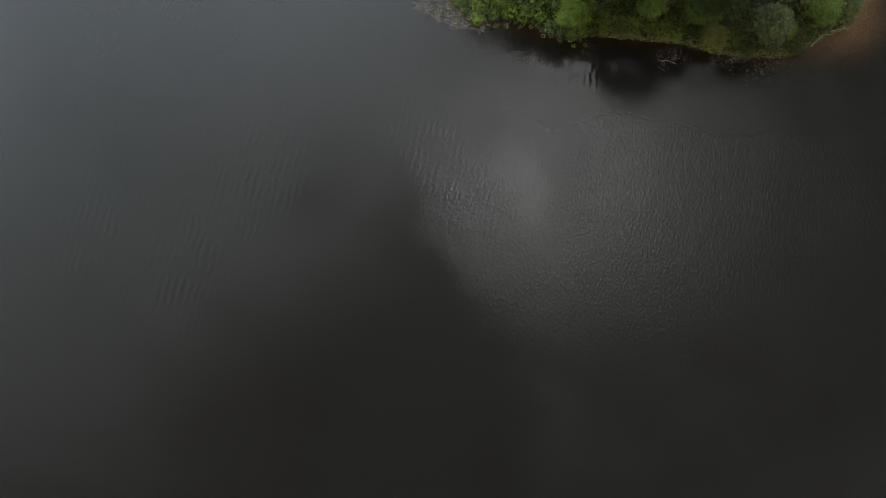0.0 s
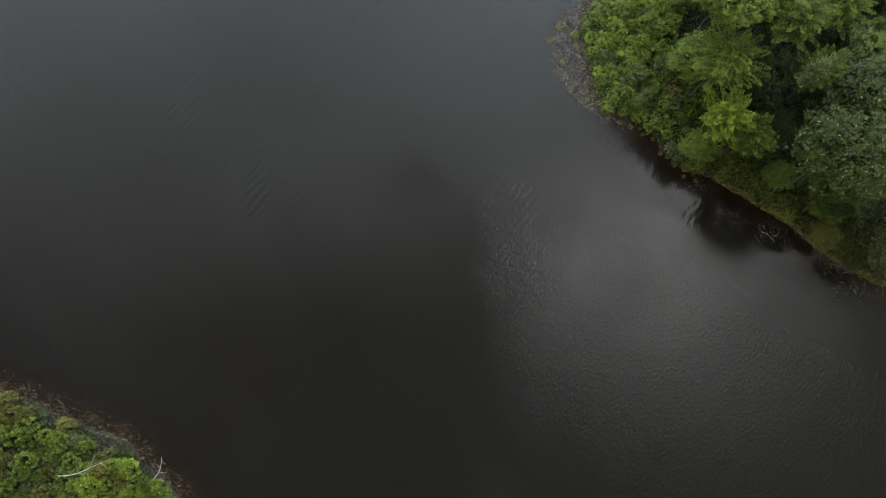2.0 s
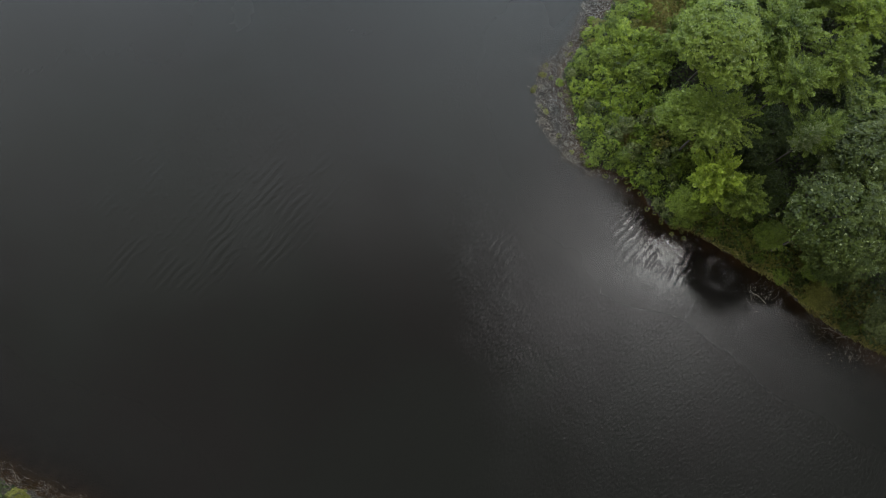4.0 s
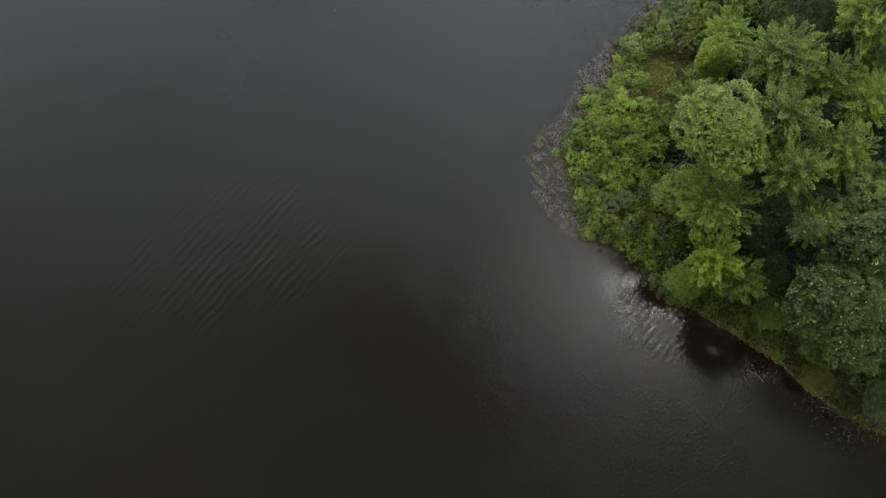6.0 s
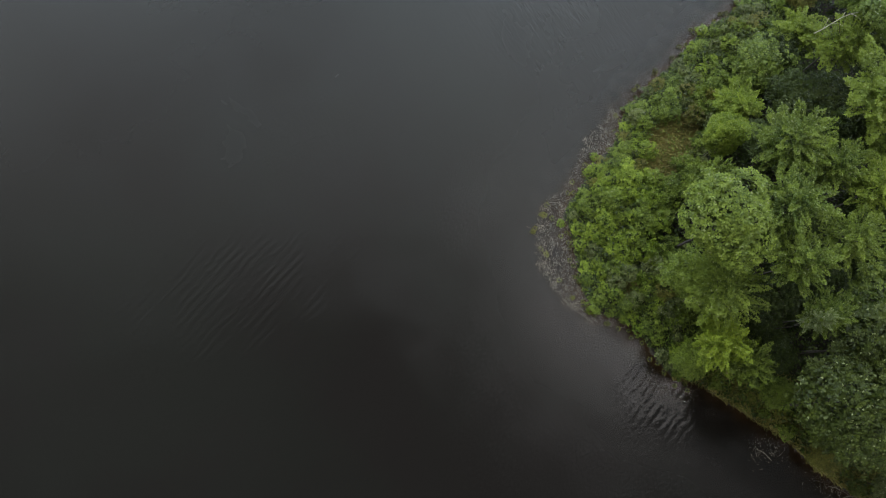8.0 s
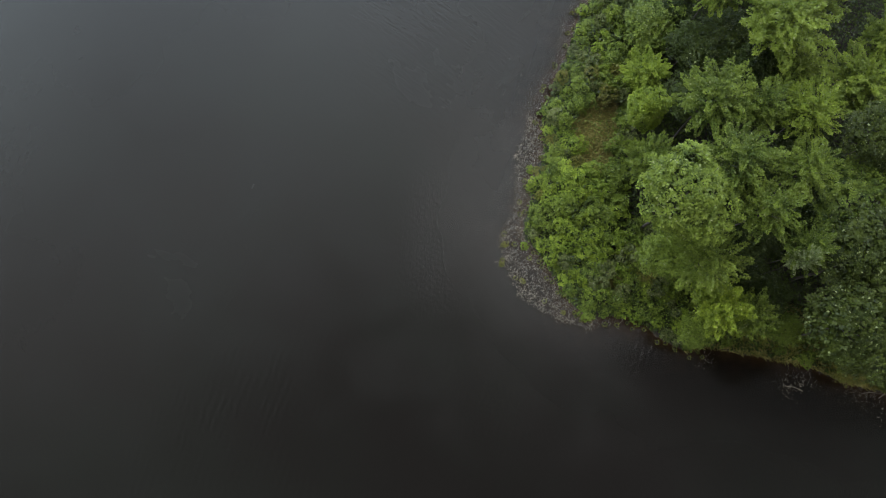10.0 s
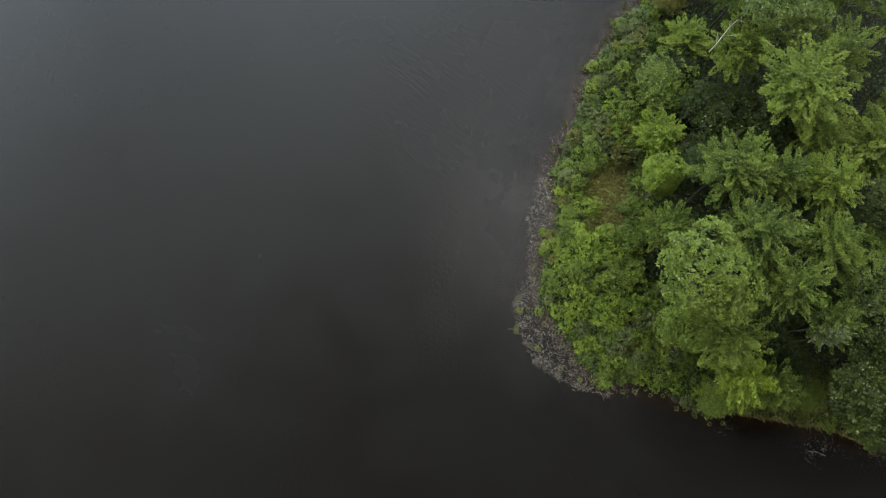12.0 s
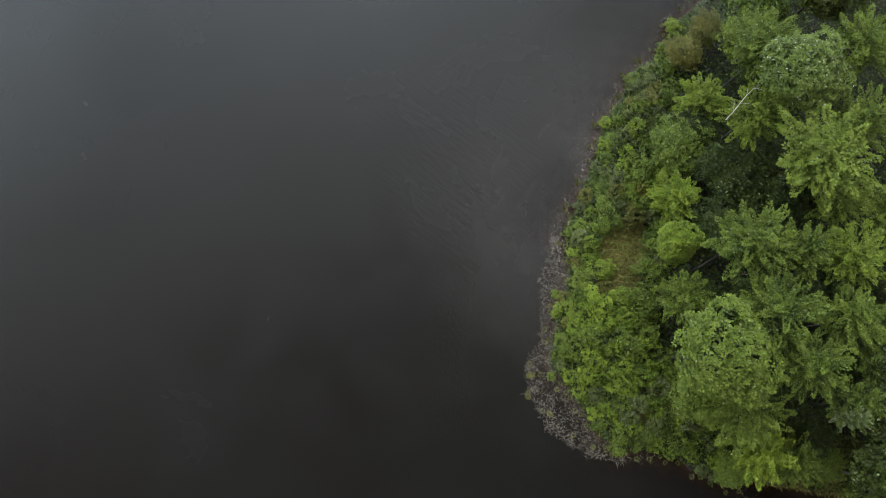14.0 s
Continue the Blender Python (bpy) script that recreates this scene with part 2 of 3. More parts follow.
    height = total((maths(nt, "MULTIPLY", swell, total((swells, 0.0055), (edge, 0.0040), (shore, 0.0068), (calm, 0.0009))), 1.0),
                   (maths(nt, "MULTIPLY", rows, total((patch, 0.0026), (edge, 0.0022), (east, 0.0014))), 1.0),
                   (maths(nt, "MULTIPLY", chop, total((east, 0.0165), (reach, 0.012), (edge, 0.006), (glint, 0.018))), 1.0),
                   (maths(nt, "MULTIPLY", wisps, total((north, 0.014), (glint, 0.018), (calm, 0.0025))), 1.0))
    height = maths(nt, "MULTIPLY", height, maths(nt, "MULTIPLY_ADD", bay, 0.97, 0.03))
    # wavelets too small to see one by one blur the mirror
    blur = total((calm, 0.19), (east, -0.06), (edge, -0.03), (north, 0.05), (glint, 0.06), (swells, -0.05), (reach, -0.03))
    blur = maths(nt, "MULTIPLY", blur, span(nt, noisy(nt, place, 0.16, 4.0, 0.6, 0.5), 0.30, 0.70, 0.65, 1.30))
    blur = maths(nt, "MULTIPLY_ADD", maths(nt, "MULTIPLY", maths(nt, "MAXIMUM", blur, 0.0), bay), maths(nt, "MULTIPLY_ADD", shore, -0.6, 1.0), 0.035)
    lift = node(nt, "ShaderNodeBump", Strength=1.0, Distance=1.0)
    link(nt, height, lift.inputs["Height"])

    murk = mixed(nt, span(nt, noisy(nt, place, 0.06, 4.0, 0.6), 0.35, 0.65), (0.0075, 0.0061, 0.0053), (0.0080, 0.0077, 0.0062))
    body = nt.nodes.new("ShaderNodeBsdfDiffuse")
    link(nt, murk, body.inputs["Color"])
    clear = node(nt, "ShaderNodeBsdfTransparent", Color=(0.84, 0.70, 0.50, 1))
    veil = maths(nt, "SUBTRACT", 1.0, maths(nt, "EXPONENT", maths(nt, "MULTIPLY", depth, -2.6)))
    inside = nt.nodes.new("ShaderNodeMixShader")
    link(nt, veil, inside.inputs[0])
    link(nt, clear.outputs[0], inside.inputs[1])
    link(nt, body.outputs[0], inside.inputs[2])
    mirror = node(nt, "ShaderNodeBsdfGlossy", Roughness=0.1)
    link(nt, blur, mirror.inputs["Roughness"])
    link(nt, lift.outputs[0], mirror.inputs["Normal"])
    fresnel = node(nt, "ShaderNodeFresnel", IOR=1.35)
    link(nt, lift.outputs[0], fresnel.inputs["Normal"])
    whole = nt.nodes.new("ShaderNodeMixShader")
    link(nt, fresnel.outputs[0], whole.inputs[0])
    link(nt, inside.outputs[0], whole.inputs[1])
    link(nt, mirror.outputs[0], whole.inputs[2])
    finish(nt, whole.outputs[0])
    return m


SOIL, WATER = ground_material(), water_material()


# ---- building helpers ----
def sheet(name, verts, faces, mat, parent=None, smooth=False):
    me = bpy.data.meshes.new(name)
    me.from_pydata(verts, [], faces)
    me.materials.append(mat)
    if smooth:
        me.polygons.foreach_set("use_smooth", [True] * len(me.polygons))
    ob = new(name, me)
    ob.parent = parent
    return ob


def quads(name, corners, mat, parent=None, young=None):
    """One mesh of loose four-cornered leaves or blades; corners: an array (n, 4, 3); young: 0 to 1 for each leaf."""
    n = len(corners)
    if young is None:
        young = np.random.default_rng(n).random(n)
    me = bpy.data.meshes.new(name)
    me.vertices.add(4 * n)
    me.vertices.foreach_set("co", np.ascontiguousarray(corners, np.float32).ravel())
    me.loops.add(4 * n)
    me.loops.foreach_set("vertex_index", np.arange(4 * n, dtype=np.int32))
    me.polygons.add(n)
    me.polygons.foreach_set("loop_start", np.arange(0, 4 * n, 4, dtype=np.int32))
    me.update(calc_edges=True)
    me.attributes.new("young", "FLOAT", "POINT").data.foreach_set("value", np.repeat(young, 4).astype(np.float32))
    me.materials.append(mat)
    ob = new(name, me)
    ob.parent = parent
    return ob


def unit(v):
    return v / np.maximum(np.linalg.norm(v, axis=-1, keepdims=True), 1e-9)


def leaves(base, way, face, length, width):
    """Folded leaves: base point, direction to the tip, the side that faces up."""
    way = unit(way)
    side = unit(np.cross(way, face))
    top = np.cross(side, way)
    length, width = np.asarray(length)[..., None], np.asarray(width)[..., None]
    mid = base + way * length * 0.45
    fold = top * width * 0.22
    tip = base + way * length - top * length * 0.12
    return np.stack([base, mid + side * width * 0.5 + fold, tip, mid - side * width * 0.5 + fold], 1)


def tube(points, radii, sides=6):
    """Verts and faces of a tapering, bending round bar."""
    verts, faces = [], []
    points = [Vector(p) for p in points]
    for n, (p, r) in enumerate(zip(points, radii)):
        way = (points[min(n + 1, len(points) - 1)] - points[max(n - 1, 0)]).normalized()
        across = way.orthogonal().normalized()
        over = way.cross(across)
        for k in range(sides):
            a = 2 * math.pi * k / sides
            verts.append(p + across * (r * math.cos(a)) + over * (r * math.sin(a)))
    for n in range(len(points) - 1):
        for k in range(sides):
            a, b = n * sides + k, n * sides + (k + 1) % sides
            faces.append((a, b, b + sides, a + sides))
    faces.append(tuple(range(sides))[::-1])
    faces.append(tuple(range((len(points) - 1) * sides, len(points) * sides)))
    return verts, faces


def joined(bars):
    verts, faces = [], []
    for v, f in bars:
        faces += [tuple(i + len(verts) for i in face) for face in f]
        verts += v
    return verts, faces


# ---- shorelines and relief ----
HEADLAND = [(2200, 300), (60, 17), (42, 10), (35, 5), (32.8, 1.8), (32.2, 0.5), (30.3, -0.5), (27.9, -0.2), (25.9, -0.3), (24.9, 0.1),
            (23.2, 1.1), (21.6, 2.2), (20.2, 3.7), (17.3, 5.6), (15.4, 6.8), (13.9, 7.2), (12.5, 9.1), (11.3, 10.3), (9.8, 10.7),
            (9.1, 12.0), (8.8, 14.0), (8.3, 16.6), (9.8, 19.0), (11.2, 20.4), (12.3, 23.1), (13.7, 24.3), (15.5, 26.2), (17.2, 28.1),
            (18.9, 29.1), (19.8, 30.2), (21.7, 30.5), (23.4, 32.0), (26.2, 32.7), (34, 37), (60, 52), (2200, 1100)]
NEAR_BANK = [(-2200, 900), (-60, 9), (-34, -1.5), (-24.7, -5.0), (-21.8, -6.2), (-19.6, -7.2), (-17.5, -8.1), (-16.4, -9.4),
             (-14.9, -10.6), (-13.6, -12.4), (-12.0, -15.5), (-10, -22), (-8, -40), (100, -2200), (-2200, -2200)]
APRON = [(11.6, 22.8), (9.7, 20.6), (8.5, 18.0), (7.2, 17.1), (6.5, 15.5), (6.9, 13.0), (8.3, 11.3), (9.6, 10.4), (10.4, 10.6),
         (9.4, 12.0), (9.1, 14.0), (8.6, 16.6), (10.0, 19.0), (11.5, 20.4)]


def shore_distance(p, outline):
    """Metres from the outline, positive inside it, for an array (n, 2)."""
    a = np.array(outline, float)
    b = np.roll(a, -1, axis=0)
    best, inside = np.full(len(p), 1e9), np.zeros(len(p), bool)
    for (ax, ay), (bx, by) in zip(a, b):
        d = np.array([bx - ax, by - ay])
        k = np.clip(((p - (ax, ay)) @ d) / (d @ d), 0, 1)
        best = np.minimum(best, np.hypot(*(p - (ax, ay) - k[:, None] * d).T))
        cross = (ay > p[:, 1]) != (by > p[:, 1])
        inside ^= cross & (p[:, 0] < (bx - ax) * (p[:, 1] - ay) / (by - ay + 1e-12) + ax)
    return np.where(inside, best, -best)


def waver(p, step):
    """A smooth unevenness between -1 and 1."""
    x, y = p[:, 0] / step, p[:, 1] / step
    return (np.sin(x * 1.7 + 1.3 * np.sin(y * 0.9)) + np.sin(y * 2.1 + 1.1 * np.sin(x * 1.3 + 2)) + np.sin((x + y) * 3.3 + 0.7)) / 3


def relief(p):
    head, near, shelf = shore_distance(p, HEADLAND), shore_distance(p, NEAR_BANK), shore_distance(p, APRON)
    d = np.maximum(head, near)
    d = d + 0.16 * waver(p, 0.9) + 0.07 * waver(p, 0.33)
    land = 0.04 + 0.55 * (1 - np.exp(-np.maximum(d, 0) / 1.6)) + 0.05 * waver(p, 1.4) * np.clip(d, 0, 1)
    # the bed falls gently off the cape and the near bank, faster elsewhere
    cape = np.exp(-((p[:, 0] - 31.0) ** 2 / 40 + (p[:, 1] + 1.0) ** 2 / 18.0))
    soft = np.clip(cape + 0.55 * np.exp(np.minimum(near, 0) / 5.0), 0, 1)
    fall = 0.45 - 0.30 * soft
    bed = -np.minimum(0.05 + fall * np.maximum(-d, 0), 3.0) + 0.03 * waver(p, 0.7)
    bed = np.where(shelf > 0, np.maximum(bed, -0.55), bed)
    return np.where(d > 0, land, np.minimum(bed, -0.02))


def axis_steps(lo, hi, step):
    core = np.arange(lo, hi + step / 2, step)
    out = step * 1.35 ** np.arange(1, 26)
    far = np.cumsum(out)
    far = far[far < 2300]
    return np.r_[lo - far[::-1], core, hi + far]


def grid_sheet(name, step, mat, height):
    xs, ys = axis_steps(-34, 46, step), axis_steps(-30, 54, step)
    gx, gy = np.meshgrid(xs, ys)
    p = np.stack([gx.ravel(), gy.ravel()], 1)
    z = height(p)
    nx, ny = len(xs), len(ys)
    i = (np.arange(ny - 1)[:, None] * nx + np.arange(nx - 1)[None]).ravel()
    index = np.stack([i, i + 1, i + nx + 1, i + nx], 1)
    me = bpy.data.meshes.new(name)
    me.vertices.add(len(p))
    me.vertices.foreach_set("co", np.c_[p, z].astype(np.float32).ravel())
    me.loops.add(4 * len(index))
    me.loops.foreach_set("vertex_index", index.astype(np.int32).ravel())
    me.polygons.add(len(index))
    me.polygons.foreach_set("loop_start", np.arange(0, 4 * len(index), 4, dtype=np.int32))
    me.update(calc_edges=True)
    me.polygons.foreach_set("use_smooth", [True] * len(index))
    me.materials.append(mat)
    return new(name, me), p


ground, _ = grid_sheet("ground", 0.35, SOIL, relief)
tagged(ground, "dark soil shore sloping into a brown lake bed", "ground", kind="structure")
water, spots = grid_sheet("water", 0.5, WATER, lambda p: np.zeros(len(p)))
tagged(water, "dark peat-brown lake water with wind ripples", "water", kind="structure")
deep = water.data.attributes.new("depth", "FLOAT", "POINT")
deep.data.foreach_set("value", np.maximum(-relief(spots), 0).astype(np.float32))


def ground_at(x, y):
    return float(relief(np.array([[x, y]]))[0])


# ---- plants ----
def tuft_leaves(rng, spots, axes, length, width, count, leaf, spread=1.0):
    """Leaves set round short shoots: spots (n, 3), outward axes (n, 3). Gives the corners and how young each leaf is."""
    n = len(spots)
    axes = unit(axes)
    u = (np.arange(count) + rng.random((n, count))) / count
    turn = 2.4 * np.arange(count) + rng.random((n, 1)) * 2 * np.pi + rng.normal(0, 0.3, (n, count))
    a = unit(np.cross(axes, np.where(np.abs(axes[:, 2:3]) > 0.9, (1.0, 0, 0), (0, 0, 1.0))))
    b = np.cross(axes, a)
    round_way = np.cos(turn)[..., None] * a[:, None] + np.sin(turn)[..., None] * b[:, None]
    out = width * (1.0 - 0.6 * u) * rng.random((n, count)) ** 0.5
    base = spots[:, None] + axes[:, None] * (u * length)[..., None] + round_way * (out * 0.6)[..., None]
    way = axes[:, None] * (0.2 + 0.9 * u[..., None]) + round_way * spread + rng.normal(0, 0.15, (n, count, 3))
    way[..., 2] *= 0.6
    face = np.array([0, 0, 0.8]) + 0.25 * round_way + 0.55 * axes[:, None] + rng.normal(0, 0.28, (n, count, 3))
    size = leaf * (1.15 - 0.35 * u.ravel()) * rng.uniform(0.8, 1.2, n * count)
    young = np.clip(0.62 * rng.random((n, 1)) + 0.38 * u, 0, 1)
    return leaves(base.reshape(-1, 3), way.reshape(-1, 3), face.reshape(-1, 3), size, size * 0.62), young.ravel()


def together(*sets):
    return np.concatenate([c for c, _ in sets]), np.concatenate([y for _, y in sets])


def lobes(rng, dirs, count, rough):
    """Uneven outline of a crown: bumps round random directions."""
    hubs = unit(rng.normal(size=(count, 3)))
    near = np.clip(dirs @ hubs.T, 0, 1) ** 10
    return 1.0 - rough + 1.6 * rough * near.max(1)


def dome(rng, n, low):
    d = unit(rng.normal(size=(4 * n, 3)))
    d = d[d[:, 2] > low]
    return d[:n]


def crown_leaves(kind, rng, r, depth):
    """Leaves of a crown of radius r and depth below its top at z = 0."""
    squash = np.array([0.93, 0.93, depth / r * 0.92])
    if kind == "round":
        # a close mosaic of leaf rosettes over bulging lobes
        d = dome(rng, 640, -0.30)
        k = lobes(rng, d, 20, 0.22) * rng.uniform(0.90, 1.06, len(d))
        outer = tuft_leaves(rng, d * (k * r)[:, None] * squash - (0, 0, depth), d + (0, 0, 0.55), 0.12, 0.12, 9, 0.125)
        d = dome(rng, 190, -0.3)
        spots = d * (rng.uniform(0.60, 0.76, len(d)) * r)[:, None] * squash - (0, 0, depth)
        return together(outer, tuft_leaves(rng, spots, d + (0, 0, 0.3), 0.22, 0.24, 9, 0.19))
    if kind == "tuft":
        # loose sprays of large rosettes with gaps between them
        d = dome(rng, int(60 + 25 * r * r), -0.45)
        k = lobes(rng, d, 14, 0.22) * rng.uniform(0.78, 1.06, len(d))
        hubs = d * (k * r)[:, None] * squash - (0, 0, depth)
        spots = (hubs[:, None] + rng.normal(0, 0.16, (len(d), 5, 3)) * (1, 1, 0.5)).reshape(-1, 3)
        outer = tuft_leaves(rng, spots, np.repeat(d, 5, 0) + (0, 0, 0.8), 0.11, 0.10, 7, 0.115)
        d = dome(rng, int(120 + 50 * r * r), -0.6)
        spots = d * (rng.uniform(0.45, 0.80, len(d)) * r)[:, None] * squash - (0, 0, depth)
        return together(outer, tuft_leaves(rng, spots, d + (0, 0, 0.3), 0.24, 0.26, 9, 0.18))
    # feathery fingers fanning outwards, each a spray of upturned shoots on both sides of a twig
    spots, axes = [], []
    count = 60
    for n in range(count):
        z = 1.0 - (n + 0.5) / count * 1.15
        az = 2.39996 * n + rng.normal(0, 0.2)
        flat = math.sqrt(max(1 - z * z, 0.0))
        d = np.array([flat * math.cos(az), flat * math.sin(az), z])
        over = np.array([-math.sin(az), math.cos(az), 0.0])
        way = unit(d * 0.55 + np.array([math.cos(az), math.sin(az), 0.05]) * 0.85)
        tip = d * r * rng.uniform(0.72, 1.18) * squash - (0, 0, depth)
        long = r * rng.uniform(0.36, 0.58)
        for u in np.linspace(0.0, 1.0, 8):
            p = tip - way * (long * (1 - u)) - (0, 0, 0.16 * (1 - u) ** 2)
            for side in (-1, 1):
                wide = 0.105 * (1.25 - u) * rng.uniform(0.8, 1.2)
                spots.append(p + over * (side * wide) + (0, 0, -0.03) + rng.normal(0, 0.012, 3))
                axes.append(way * 1.0 + over * (0.62 * side) + (0, 0, 0.25))
        spots += [tip, tip + way * 0.08]
        axes += [way + (0, 0, 0.35), way + (0, 0, 0.2)]
    outer, young = tuft_leaves(rng, np.array(spots), np.array(axes), 0.12, 0.04, 6, 0.112, 0.55)
    sprig = np.repeat(rng.random(count), 18 * 6)
    along = np.tile(np.repeat(np.r_[np.repeat(np.linspace(0, 1, 8), 2), 1, 1], 6), count)
    young = np.clip(0.30 * young + 0.40 * sprig + 0.34 * along, 0, 1)
    core = dome(rng, 150, -0.6)
    spots = core * (rng.uniform(0.25, 0.55, len(core)) * r)[:, None] * squash - (0, 0, 1.15 * depth)
    return together((outer, young), tuft_leaves(rng, spots, core + (0, 0, 0.3), 0.3, 0.24, 9, 0.18))


tree_cache, shrub_cache = {}, {}
SHADE = {"bright": "bright green", "mid": "green", "yellow": "yellow-green", "dark": "dark green", "deep": "shade-darkened green", "pale": "silvery green", "silver": "silver-leaved", "olive": "olive", "grey": "grey-green"}
SHAPE = {"round": "dense rounded crown", "tuft": "loose tufted crown", "star": "fanned feathery shoots"}


def build_tree(kind, shade, tall, r, seed):
    rng = np.random.default_rng(seed)
    rnd = random.Random(seed)
    root = new("tree")
    depth = r * (0.9 if kind == "round" else 1.05)
    fork = max(tall - depth * 2.0, tall * 0.3)
    points, radii = [], []
    for n in range(8):
        u = n / 7
        points.append((0.16 * math.sin(2.2 * u + seed), 0.14 * math.sin(3.1 * u + 2 * seed), -0.25 + u * (tall - 0.5 * depth + 0.25)))
        radii.append(0.006 * tall * (1 - u) ** 0.8 + 0.012 + (0.04 if n == 0 else 0))
    sheet("trunk", *tube(points, radii, 8), BARK, root, True)
    for n in range(6):
        a = 2 * math.pi * n / 6 + rnd.uniform(-0.4, 0.4)
        z = fork + (tall - depth - fork) * rnd.uniform(0.0, 1.0)
        reach, up = r * rnd.uniform(0.40, 0.62), rnd.uniform(0.9, 1.5) * depth
        bar = [(0.05 * math.cos(a), 0.05 * math.sin(a), z), (0.45 * reach * math.cos(a), 0.45 * reach * math.sin(a), z + 0.35 * up),
               (reach * math.cos(a + 0.15), reach * math.sin(a + 0.15), z + 0.8 * up)]
        sheet("limb", *tube(bar, [0.0022 * tall + 0.006, 0.0014 * tall + 0.004, 0.004], 5), BARK, root, True)
    corners, young = crown_leaves(kind, rng, r, depth)
    corners[..., 2] += tall
    quads("crown", corners, LEAF[shade], root, young)
    return tagged(root, f"{SHADE[shade]} broadleaf tree with {SHAPE[kind]}", "tree", "trees on the headland")


def tree(kind, shade, x, y, top, r):
    """A tree whose crown has radius r and its top at that height."""
    tall, wide = (10.0, 2.7 if r > 2.4 and kind == "tuft" else 2.0) if top > 7 else (5.2, 1.6)
    uses = tree_cache.setdefault(("uses", kind, shade, tall, wide), [0])
    key = (kind, shade, tall, wide, uses[0] % 2)
    uses[0] += 1
    base = ground_at(x, y) - 0.05
    m = pose(x, y, base, rz=137.5 * len(scene.objects) % 360) @ Matrix.Diagonal((r / wide, r / wide, (top - base) / tall, 1))
    if key not in tree_cache:
        tree_cache[key] = (build_tree(kind, shade, tall, wide, 11 + 7 * len(tree_cache)), m.to_scale())
        tree_cache[key][0].matrix_basis = m
        return tree_cache[key][0]
    first, was = tree_cache[key]
    return copy_thing(first, m @ Matrix.Diagonal((1 / was.x, 1 / was.y, 1 / was.z, 1)))


tree("round", "mid", 14.2, 14.1, 10.3, 2.31)
tree("star", "mid", 17.1, 14.9, 10.3, 1.97)
tree("star", "mid", 14.9, 17.0, 6.5, 1.30)
tree("star", "mid", 17.7, 18.1, 9.8, 2.00)
tree("round", "bright", 15.9, 19.5, 6.2, 1.1)
tree("star", "mid", 19.7, 16.9, 9.8, 1.41)
tree("star", "yellow", 21.6, 15.7, 10.0, 1.52)
tree("star", "mid", 20.0, 13.3, 10.0, 1.52)
tree("star", "mid", 17.4, 12.2, 10.3, 1.50)
tree("star", "mid", 18.6, 9.9, 9.4, 1.2)
tree("star", "silver", 18.0, 9.5, 9.8, 0.6)
tree("star", "mid", 14.6, 11.2, 7.6, 2.0)
tree("tuft", "mid", 13.8, 12.3, 6.0, 1.3)
tree("star", "bright", 15.1, 8.8, 6.0, 1.5)
tree("star", "mid", 16.6, 7.9, 5.3, 1.35)
tree("star", "mid", 22.4, 20.4, 10.5, 2.53)
tree("star", "mid", 25.1, 21.2, 10.0, 1.63)
tree("round", "pale", 23.6, 24.3, 10.5, 1.95)
tree("star", "mid", 23.3, 26.7, 9.0, 1.81)
tree("star", "mid", 27.7, 24.9, 9.0, 1.93)
tree("star", "yellow", 21.4, 23.7, 8.5, 1.7)
tree("star", "yellow", 21.3, 26.3, 4.5, 1.4)
tree("tuft", "mid", 19.2, 24.5, 4.2, 1.7)
tree("star", "bright", 17.6, 21.9, 4.2, 1.4)
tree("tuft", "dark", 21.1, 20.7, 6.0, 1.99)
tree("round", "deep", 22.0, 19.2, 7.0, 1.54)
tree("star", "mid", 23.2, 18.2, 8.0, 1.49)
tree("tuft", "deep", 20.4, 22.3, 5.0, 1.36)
tree("tuft", "dark", 19.6, 5.7, 9.8, 2.85)
tree("tuft", "dark", 21.3, 8.6, 9.6, 2.3)
tree("tuft", "dark", 22.6, 5.2, 8.4, 1.9)
tree("tuft", "mid", 14.4, 8.0, 2.6, 0.9)
tree("tuft", "grey", 24.2, 1.5, 4.0, 1.1)
tree("tuft", "mid", 19.1, 6.3, 2.2, 0.95)
tree("tuft", "mid", 21.6, 4.6, 2.4, 1.1)
tree("tuft", "olive", 21.6, 2.9, 1.6, 0.9)
tree("tuft", "mid", 28.2, 1.2, 2.4, 1.2)
tree("tuft", "olive", 22.6, 29.6, 2.6, 1.1)
tree("tuft", "olive", 24.4, 30.4, 2.6, 1.1)
tree("round", "mid", 26.2, 29.4, 6.0, 1.6)
tree("tuft", "yellow", 24.6, 28.2, 6.4, 1.5)
tree("tuft", "mid", 28.6, 31.6, 6.5, 1.7)
tree("round", "deep", 21.8, 4.6, 3.8, 1.3)
tree("tuft", "dark", 22.6, 8.6, 7.6, 1.9)
tree("round", "deep", 23.6, 6.2, 5.0, 1.6)
# low trees under and between the crowns, their shade painted into the leaf colour
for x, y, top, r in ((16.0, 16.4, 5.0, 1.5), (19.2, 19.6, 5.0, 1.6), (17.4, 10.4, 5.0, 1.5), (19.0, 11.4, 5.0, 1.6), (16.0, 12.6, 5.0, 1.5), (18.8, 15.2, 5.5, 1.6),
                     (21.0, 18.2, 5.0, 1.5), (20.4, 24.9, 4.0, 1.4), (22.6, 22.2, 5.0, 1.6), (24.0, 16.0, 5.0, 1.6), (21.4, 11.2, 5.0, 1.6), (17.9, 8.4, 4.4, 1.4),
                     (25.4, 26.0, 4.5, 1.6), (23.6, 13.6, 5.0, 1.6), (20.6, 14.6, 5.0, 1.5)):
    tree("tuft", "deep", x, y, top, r)
